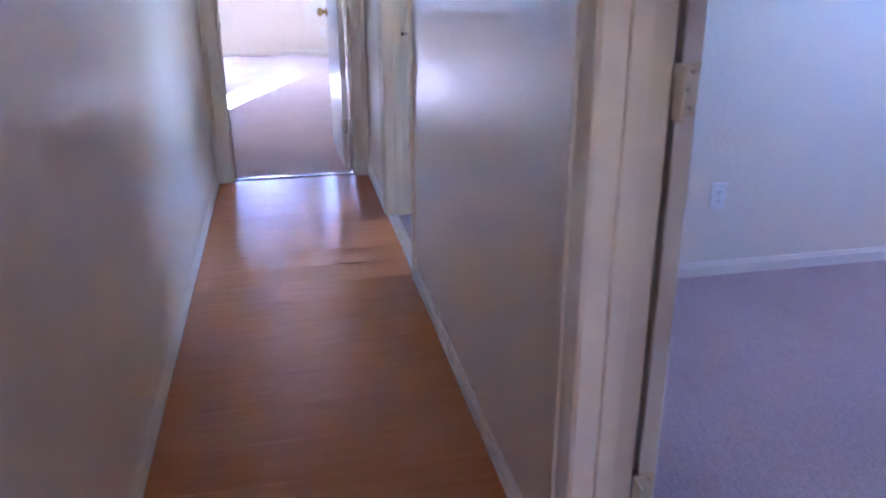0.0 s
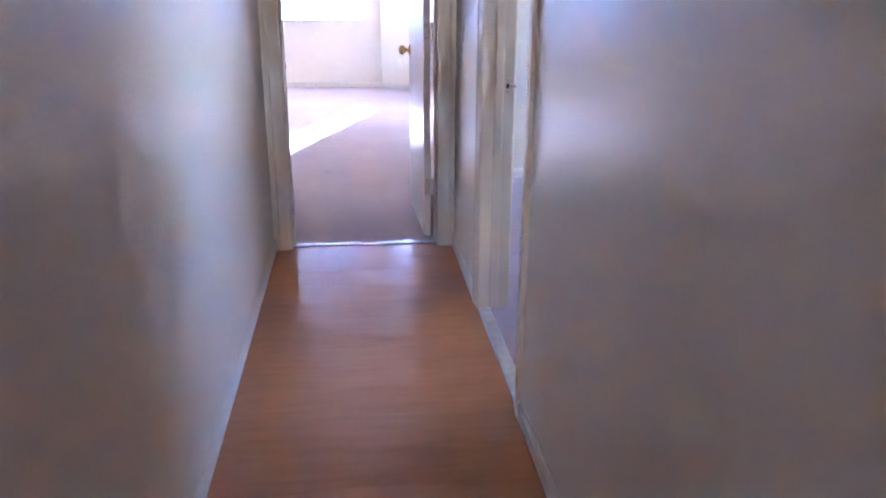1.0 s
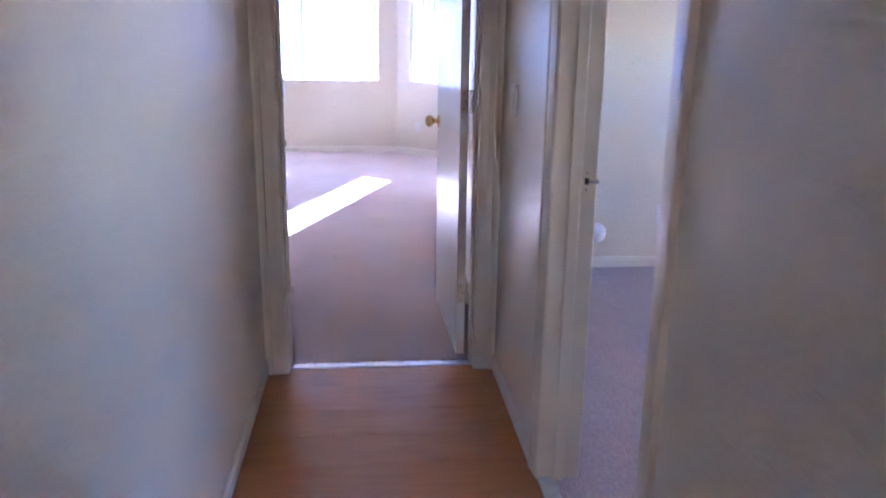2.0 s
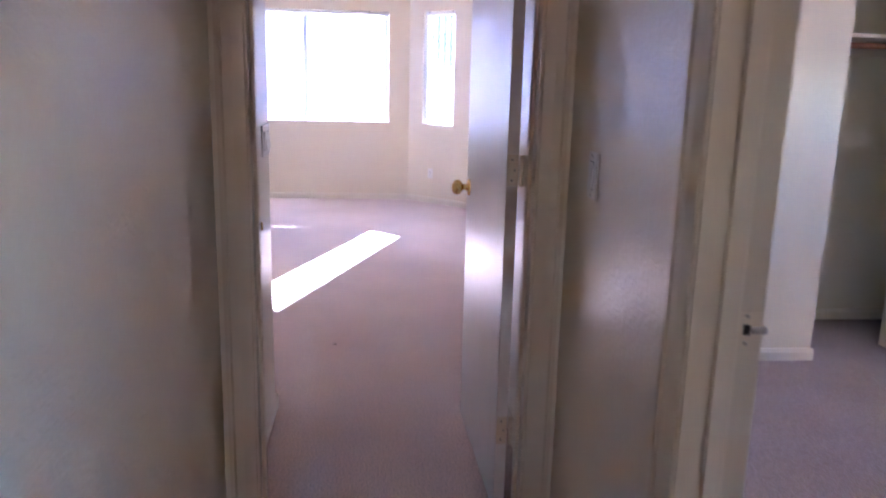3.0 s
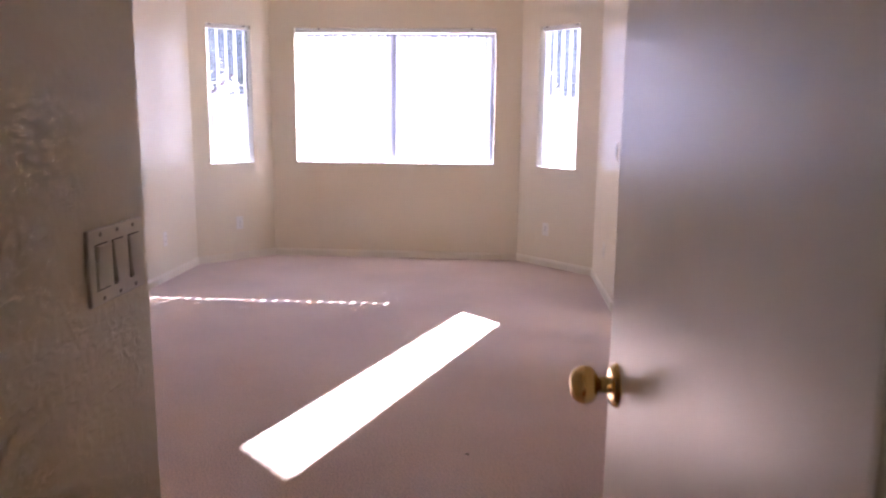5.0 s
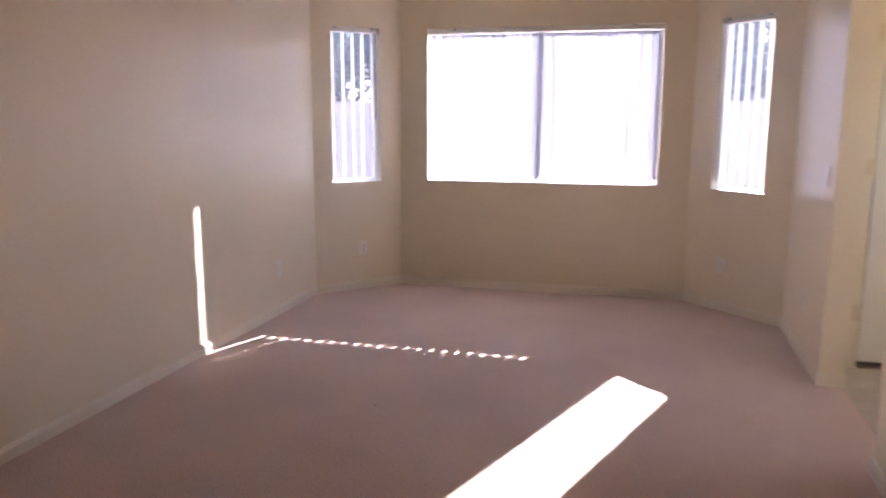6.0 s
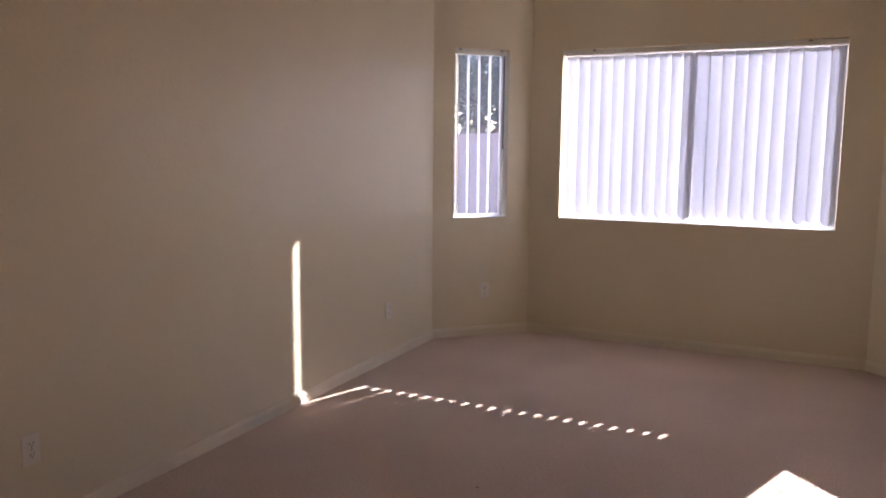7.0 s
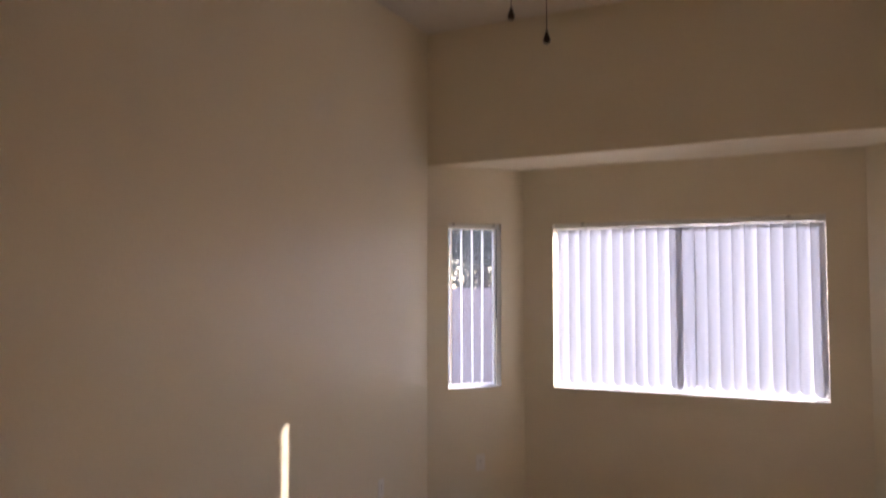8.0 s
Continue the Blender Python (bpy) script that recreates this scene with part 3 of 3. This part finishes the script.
def window(name, m, s0, s1, sliding, label):
    root = empty(name, m)
    tagged(root, label, "window", kind="structure")
    f, y0, y1 = (0.022 if sliding else 0.018), 0.097, 0.122
    g = 0.014 if sliding else f      # the sliding panel sits deep in the near jamb
    part("window_frame", box(s0, s0 + g, y0, y1, Z0, Z1, 0.003), FRAME, root)
    part("window_frame", box(s1 - f, s1, y0, y1, Z0, Z1, 0.003), FRAME, root)
    part("window_frame", box(s0 + g, s1 - f, y0, y1, Z0, Z0 + f, 0.003), FRAME, root)
    part("window_frame", box(s0 + g, s1 - f, y0, y1, Z1 - f, Z1, 0.003), FRAME, root)
    part("window_sill", box(s0 + 0.0005, s1 - 0.0005, 0.001, y0, Z0 - 0.002, Z0 + 0.003, 0.001), FRAME, root, "white painted sill")
    spans = [(s0 + f, s1 - f, 0.110)]
    if sliding:
        c = (s0 + s1) / 2
        part("meeting_stile", box(c - 0.018, c + 0.022, y0 - 0.002, y1 - 0.004, Z0 + f, Z1 - f, 0.003), FRAME, root)
        spans = [(s0 + g, c - 0.024, 0.104), (c + 0.024, s1 - f, 0.114)]
        for a, c2, y in spans:
            for z in (Z0 + f, Z1 - f - 0.022):
                part("sash_rail", box(a, c2, y - 0.006, y + 0.006, z, z + 0.022, 0.002), FRAME, root)
    for a, c2, y in spans:
        pane = part("pane", box(a, c2, y - 0.002, y + 0.002, Z0 + f, Z1 - f), GLASS, root)
        pane.visible_shadow = False
    return root


def slat_bm(w, h, sag=0.010, curl=0.0):
    """A vertical vane hanging from z = 0 down to -h, its width along x, slightly curved; curl twists its lower end, in degrees."""
    bm = bmesh.new()
    n, t = 6, 0.0012
    rows = (0.0, 0.45, 0.62, 0.75, 0.88, 1.0) if curl else (0.0, 0.5, 1.0)
    sheets = []
    for d in (0.0, t):
        cols = []
        for i in range(n + 1):
            u = -0.5 + i / n
            cut = {0: 0.038, 1: 0.012}.get(min(i, n - i), 0.0)    # clipped lower corners
            col = []
            for k in rows:
                p = Vector((u * w, sag * (1 - 4 * u * u) + d, (cut if k == 1.0 else 0.0) - h * k))
                p.rotate(Matrix.Rotation(radians(curl) * max(0.0, (k - 0.4) / 0.6) ** 1.5, 3, "Z"))
                col.append(bm.verts.new(p))
            cols.append(col)
        sheets.append(cols)
    for i in range(n):
        for k in range(len(rows) - 1):
            for cols in sheets:
                bm.faces.new([cols[i][k], cols[i + 1][k], cols[i + 1][k + 1], cols[i][k + 1]])
        for k in (0, len(rows) - 1):
            bm.faces.new([c[j][k] for c, j in ((sheets[0], i), (sheets[0], i + 1), (sheets[1], i + 1), (sheets[1], i))])
    for i in (0, n):
        for k in range(len(rows) - 1):
            bm.faces.new([sheets[0][i][k], sheets[0][i][k + 1], sheets[1][i][k + 1], sheets[1][i][k]])
    bmesh.ops.recalc_face_normals(bm, faces=bm.faces)
    return bm


def vertical_blind(name, m, s0, s1, count, angle, jitter, label, wand=None, lead=0.0, tail=0.0, split=0.0, far_angle=None, curled=(), turned=()):
    rng = random.Random(len(name) * 7 + count)
    root = empty(name, m)
    tagged(root, label, "blind")
    y = 0.05
    part("headrail", box(s0 + 0.004, s1 - 0.004, y - 0.024, y + 0.024, Z1 - 0.038, Z1 - 0.002, 0.003), RAIL, root)
    for s in (s0 + 0.12 * (s1 - s0), s1 - 0.12 * (s1 - s0)):
        part("bracket", box(s - 0.012, s + 0.012, y - 0.027, y + 0.01, Z1 - 0.014, Z1 - 0.0005, 0.001), STEEL, root)
    top, h = Z1 - 0.046, Z1 - 0.046 - (Z0 + 0.021)
    shared = None
    for i in range(count):
        far = i >= count / 2
        s = s0 + lead + (s1 - s0 - lead - tail - split) * (i + 0.5) / count + (split if far else 0.0)
        turn = (far_angle if far and far_angle is not None else angle) + rng.uniform(-jitter, jitter)
        if i in turned:
            turn = turned[i]
        place = Matrix.Translation((s, y, top)) @ pose(0, 0, 0, rng.uniform(-0.25, 0.25), rng.uniform(-0.15, 0.15), turn)
        if i in curled:
            slat = part("slat", slat_bm(0.089, h, curl=curled[i]), SLAT, root, "vane curled at its lower end")
        elif shared is None:
            slat = part("slat", slat_bm(0.089, h), SLAT, root)
            shared = slat.data
        else:
            slat = new("slat", shared)
            slat.parent = root
        slat.matrix_basis = place
        part("clip", box(-0.005, 0.005, -0.003, 0.003, -0.002, 0.016, 0.001), RAIL, slat)
    if wand:
        part("wand", lathe([(0, 0), (0.0045, 0.0), (0.0035, 0.02), (0.0035, 0.66), (0, 0.66)], 8), DARK, root, "thin dark tilt wand", Matrix.Translation((wand, y - 0.028, Z1 - 0.70)))
    return root


M_L = basis((XL, YA_L), L_WAY, L_OUT)
M_C = basis((XC_L, YC), (1, 0), (0, 1))
M_R = basis((XC_R, YC), R_WAY, R_OUT)
window("window_left", M_L, *WIN_L, False, "narrow fixed window in the bay's slanted wall, white frame")
window("window_middle", M_C, *WIN_C, True, "wide two-panel sliding window with a white frame")
window("window_right", M_R, *WIN_R, False, "narrow fixed window in the bay's slanted wall, white frame")
SUN_TURN = math.degrees(math.atan2(SUN_DIR.y, SUN_DIR.x)) - math.degrees(math.atan2(R_WAY.y, R_WAY.x))
vertical_blind("vertical_blind", M_L, *WIN_L, 5, 71, 5, "white vinyl vertical blind turned open in a narrow window", wand=WIN_L[1] - 0.03)
vertical_blind("vertical_blind", M_C, *WIN_C, 22, 11, 1.5, "white vinyl vertical blind turned closed across the wide window", lead=0.029, tail=0.010, split=0.006, far_angle=8, curled={0: 4, 1: 6}, turned={11: -10})
vertical_blind("vertical_blind", M_R, *WIN_R, 5, SUN_TURN, 1.5, "white vinyl vertical blind turned edge-on to the sun")


# ---- outlets and switches ----
def on_wall(x, y, z, way):
    """x along the wall, y into the room (normal way), z up."""
    n = Vector((*way, 0)).normalized()
    s = Vector((n.y, -n.x, 0))
    return Matrix(((s.x, n.x, 0, x), (s.y, n.y, 0, y), (0, 0, 1, z), (0, 0, 0, 1)))


def outlet(m):
    root = empty("wall_outlet", m)
    tagged(root, "ivory plastic duplex outlet on the wall", "outlet", "wall outlets")
    part("plate", box(-0.035, 0.035, 0.0, 0.006, -0.057, 0.057, 0.003), PLATE, root)
    for z in (-0.0195, 0.0195):
        face = part("socket", box(-0.0165, 0.0165, 0.006, 0.008, z - 0.014, z + 0.014, 0.002), PLATE, root)
        for x, hh in ((-0.0065, 0.0045), (0.0065, 0.0035)):
            part("slot", box(x - 0.0012, x + 0.0012, 0.008, 0.0084, z + 0.002 - hh, z + 0.002 + hh), DARK, face)
        part("slot", box(-0.0022, 0.0022, 0.008, 0.0084, z - 0.011, z - 0.0065), DARK, face)
    part("screw", lathe([(0, 0.0012), (0.003, 0.0008), (0.0034, 0)], 8), STEEL, root, m=pose(0, 0.006, 0, -90))
    return root


def light_switch(m, gangs, label, states):
    root = empty("light_switch", m)
    tagged(root, label, "switch", "light switches")
    w = 0.070 + 0.050 * (gangs - 1)
    part("plate", box(-w / 2, w / 2, 0.0, 0.007, -0.057, 0.057, 0.003), PLATE, root)
    for g in range(gangs):
        x = (g - (gangs - 1) / 2) * 0.050
        part("bezel", box(x - 0.0175, x + 0.0175, 0.007, 0.0074, -0.0345, 0.0345), DARK, root, "thin dark gap round the rocker")
        tilt = pose(x, 0.0065, 0, states[g])
        bm = bmesh.new()
        add_box(bm, -0.0162, 0.0162, -0.002, 0.0045, -0.033, 0.033, 0.0015)
        part("rocker", bm, PLATE, root, m=tilt)
        for z in (-0.048, 0.048):
            part("screw", lathe([(0, 0.0012), (0.003, 0.0008), (0.0034, 0)], 8), STEEL, root, m=pose(x, 0.007, z, -90))
    return root


outlet(on_wall(XL, 5.529, 0.332, (1, 0)))
outlet(on_wall(XL, 2.994, 0.321, (1, 0)))
p = Vector((XL, YA_L)) + L_WAY * (0.287 * KL)
outlet(on_wall(p.x, p.y, 0.336, -L_OUT))
p = Vector((XR, YA_R)) + (Vector((XC_R, YC)) - Vector((XR, YA_R))) * (0.376 / (XR - XC_R))
outlet(on_wall(p.x, p.y, 0.330, -R_OUT))
outlet(on_wall(XR, 5.465, 0.335, (-1, 0)))
outlet(on_wall(2.210, 1.47, 0.328, (0, -1)))
outlet(on_wall(2.204, PARTITION, 0.362, (0, -1)))
light_switch(on_wall(HALL_W, -0.243, 1.132, (-1, 0)), 1, "ivory rocker light switch on the hall wall", (4,))
light_switch(on_wall(0.013, 0.857, 1.117, (1, 0)), 3, "ivory triple rocker light switch beside the bedroom door", (4, 4, -4))
light_switch(on_wall(XR, 5.076, 1.090, (-1, 0)), 1, "ivory rocker light switch by the bathroom opening", (4,))


# strike plate of the bedroom door, and small things on wall and carpet
strike = empty("strike_plate", pose(DB[0] + 0.0005, 0.102, 0.932))
tagged(strike, "worn brass strike plate on the bedroom door jamb", "strike plate")
part("plate", box(0.0, 0.0018, -0.014, 0.018, -0.030, 0.030, 0.0006), TRIM, strike)
part("latch_hole", box(0.0018, 0.003, -0.003, 0.006, -0.007, 0.007), DARK, strike, "dark latch hole")
part("lip", box(0.0, 0.010, 0.016, 0.024, -0.012, 0.012, 0.002), BRASS, strike)
# small white bead standing in for a tiny bright spot on the wall
pin = lathe([(0, 0.009), (0.003, 0.008), (0.0045, 0.005), (0.003, 0.002), (0.0012, 0.0), (0, 0.0)], 10)
tagged(part("wall_pin", pin, FRAME, m=pose(XL, 5.892, 0.631, 0, 90)), "small white bead on the bedroom wall, added for a tiny bright spot", "push pin")
for x, y, k in ((0.217, 1.751, 0.009), (0.503, 2.598, 0.007), (-0.75, 4.05, 0.006)):
    bm = bmesh.new()
    bmesh.ops.create_icosphere(bm, subdivisions=1, radius=k)
    for v in bm.verts:
        v.co = Vector((v.co.x * 1.4, v.co.y, abs(v.co.z) * 0.35)) * random.uniform(0.8, 1.2)
    tagged(part("carpet_lint", bm, DARK, m=Matrix.Translation((x, y, 0.0005))), "dark scrap of lint on the carpet", "lint", "lint on the carpet")

dome = empty("wall_dome", on_wall(1.810, 1.47, 0.218, (0, -1)))
tagged(dome, "round white plastic dome fixed low on the wall", "wall cover")
part("cap", lathe([(0, 0.048), (0.018, 0.046), (0.035, 0.039), (0.050, 0.026), (0.057, 0.012), (0.058, 0.004)], 28), FRAME, dome, m=pose(0, 0, 0, -90))
part("flange", lathe([(0.057, 0.004), (0.062, 0.003), (0.063, 0.0), (0.05, 0.0)], 28), FRAME, dome, m=pose(0, 0, 0, -90))
part("screw", lathe([(0, 0.0495), (0.004, 0.0490), (0.005, 0.047)], 10), STEEL, dome, m=pose(0, 0, 0, -90))

# ---- closet in the second room ----
shelf = tagged(part("closet_shelf", box(2.64, 4.19, 1.83, 2.149, 1.615, 1.635, 0.002), TRIM), "white painted closet shelf on the back wall", "shelf")
part("cleat", box(2.64, 4.19, 2.13, 2.149, 1.53, 1.61, 0.003), TRIM, shelf)
rod = lathe([(0, 0), (0.017, 0), (0.017, 1.56), (0, 1.56)], 16)
tagged(part("closet_rod", rod, ROD, m=pose(2.632, 1.89, 1.578, 0, 90)), "reddish wooden closet rod under the shelf", "closet rod")

# ---- ceiling fan with pull chains ----
fan = empty("ceiling_fan", pose(-0.282, 3.50, 0))
tagged(fan, "dark bronze ceiling fan with two pull chains", "ceiling fan")
part("canopy", lathe([(0, BED_Z), (0.065, BED_Z), (0.06, BED_Z - 0.04), (0.02, BED_Z - 0.06), (0, BED_Z - 0.06)]), BRONZE, fan)
part("downrod", lathe([(0, 3.39), (0.012, 3.39), (0.012, 2.98), (0, 2.98)], 12), BRONZE, fan)
part("motor", lathe([(0, 2.99), (0.05, 2.98), (0.12, 2.95), (0.125, 2.87), (0.09, 2.83), (0.06, 2.78), (0, 2.77)]), BRONZE, fan)
for i in range(5):
    bl = part("blade", box(0.17, 0.62, -0.06, 0.06, 2.888, 2.894, 0.002), BLADE, fan, m=pose(0, 0, 0, 0, 0, 72 * i + 10))
    part("blade_arm", box(0.10, 0.20, -0.018, 0.018, 2.880, 2.888, 0.002), BRONZE, bl, m=pose(0, 0, 0, 0, 0, 72 * i + 10))
for x, z in ((-0.058, 2.431), (0.058, 2.339)):
    ch = part("pull_chain", lathe([(0, z + 0.03), (0.0013, z + 0.03), (0.0013, 2.80), (0, 2.80)], 8), BRONZE, fan, m=Matrix.Translation((x, 0, 0)))
    part("pendant", lathe([(0, z + 0.042), (0.003, z + 0.038), (0.006, z + 0.026), (0.011, z + 0.012), (0.0115, z + 0.006), (0.008, z), (0, z - 0.001)], 16), BRONZE, ch, "dark drop-shaped pull", Matrix.Translation((x, 0, 0)))

# ---- outside ----
bm = bmesh.new()
bmesh.ops.create_grid(bm, x_segments=8, y_segments=8, size=400)
tagged(part("ground", bm, SOIL, m=Matrix.Translation((0, 0, -0.25))), "bare dry ground outside the windows", "ground", kind="structure")
garden = tagged(part("garden_wall", box(-14, 16, 14.0, 14.2, -0.25, 1.62, 0.01), BLOCK), "pinkish block garden wall outside the windows", "garden wall", kind="structure")


def tree(x, y, h, r, seed):
    rng = random.Random(seed)
    root = empty("tree", pose(x, y, -0.25))
    tagged(root, "leafy green tree behind the garden wall", "tree", "garden trees")
    bm = lathe([(0, 0), (0.22, 0), (0.16, h * 0.3), (0.09, h * 0.7), (0.02, h * 0.95), (0, h * 0.95)], 10)
    for i in range(7):
        a = rng.uniform(0, 6.28)
        c = bmesh.ops.create_cone(bm, cap_ends=True, segments=6, radius1=0.07, radius2=0.015, depth=r)["verts"]
        mm = pose(0, 0, h * rng.uniform(0.35, 0.7), 0, rng.uniform(35, 70), math.degrees(a)) @ Matrix.Translation((0, 0, r / 2))
        for v in c:
            v.co = mm @ v.co
    part("trunk", bm, BARK, root)
    verts, faces = [], []
    clumps = [(rng.gauss(0, r * 0.45), rng.gauss(0, r * 0.45), h * 0.68 + rng.gauss(0, h * 0.17), rng.uniform(0.35, 0.8)) for _ in range(60)]
    for cx, cy, cz, cr in clumps:
        for _ in range(130):
            d = Vector((rng.gauss(0, 1), rng.gauss(0, 1), rng.gauss(0, 1))).normalized() * cr * rng.random() ** 0.4
            p0 = Vector((cx, cy, cz)) + d
            u = Vector((rng.gauss(0, 1), rng.gauss(0, 1), rng.gauss(0, 1))).normalized()
            w = u.orthogonal().normalized()
            k = rng.uniform(0.06, 0.12)
            n = len(verts)
            verts += [p0 - u * k, p0 + w * k * 0.45, p0 + u * k, p0 - w * k * 0.45]
            faces.append((n, n + 1, n + 2, n + 3))
    me = bpy.data.meshes.new("crown")
    me.from_pydata([tuple(v) for v in verts], [], faces)
    me.materials.append(LEAF)
    crown = new("crown", me)
    crown.parent = root


for i, (x, y, h, r) in enumerate([(-10.5, 18.0, 4.3, 2.4), (-6.8, 18.5, 4.6, 2.6), (-3.2, 18.2, 4.2, 2.3), (0.6, 19.0, 4.4, 2.4), (3.4, 18.4, 4.2, 2.4), (6.8, 19.0, 4.5, 2.5)]):
    tree(x, y, h, r, 11 + i)

# ---- floor pieces: laminate planks across the hall, stone tiles in the bathroom ----
bed = tagged(part("floor_hall", box(0, HALL_W + 0.07, -6.5, 0.04, -0.06, -0.0015), DARK), "reddish laminate plank floor of the hall", "floor", kind="structure")
PW = 0.192
y = 0.036
while y > -6.49:
    y0 = max(y - PW, -6.5)
    part("plank", box(0.0, HALL_W, y0 + 0.0006, y - 0.0006, -0.0014, 0.0, 0.0004), LAMINATE, bed)
    y -= PW
tb = bpy.data.objects["floor_bath"]
for i in range(5):
    for j in range(8):
        x0, y0 = 1.53 + i * 0.33, 2.95 + j * 0.33
        part("tile", box(x0 + 0.002, x0 + 0.328, y0 + 0.002, y0 + 0.328, -0.004, 0.002, 0.0015), TILE, tb)
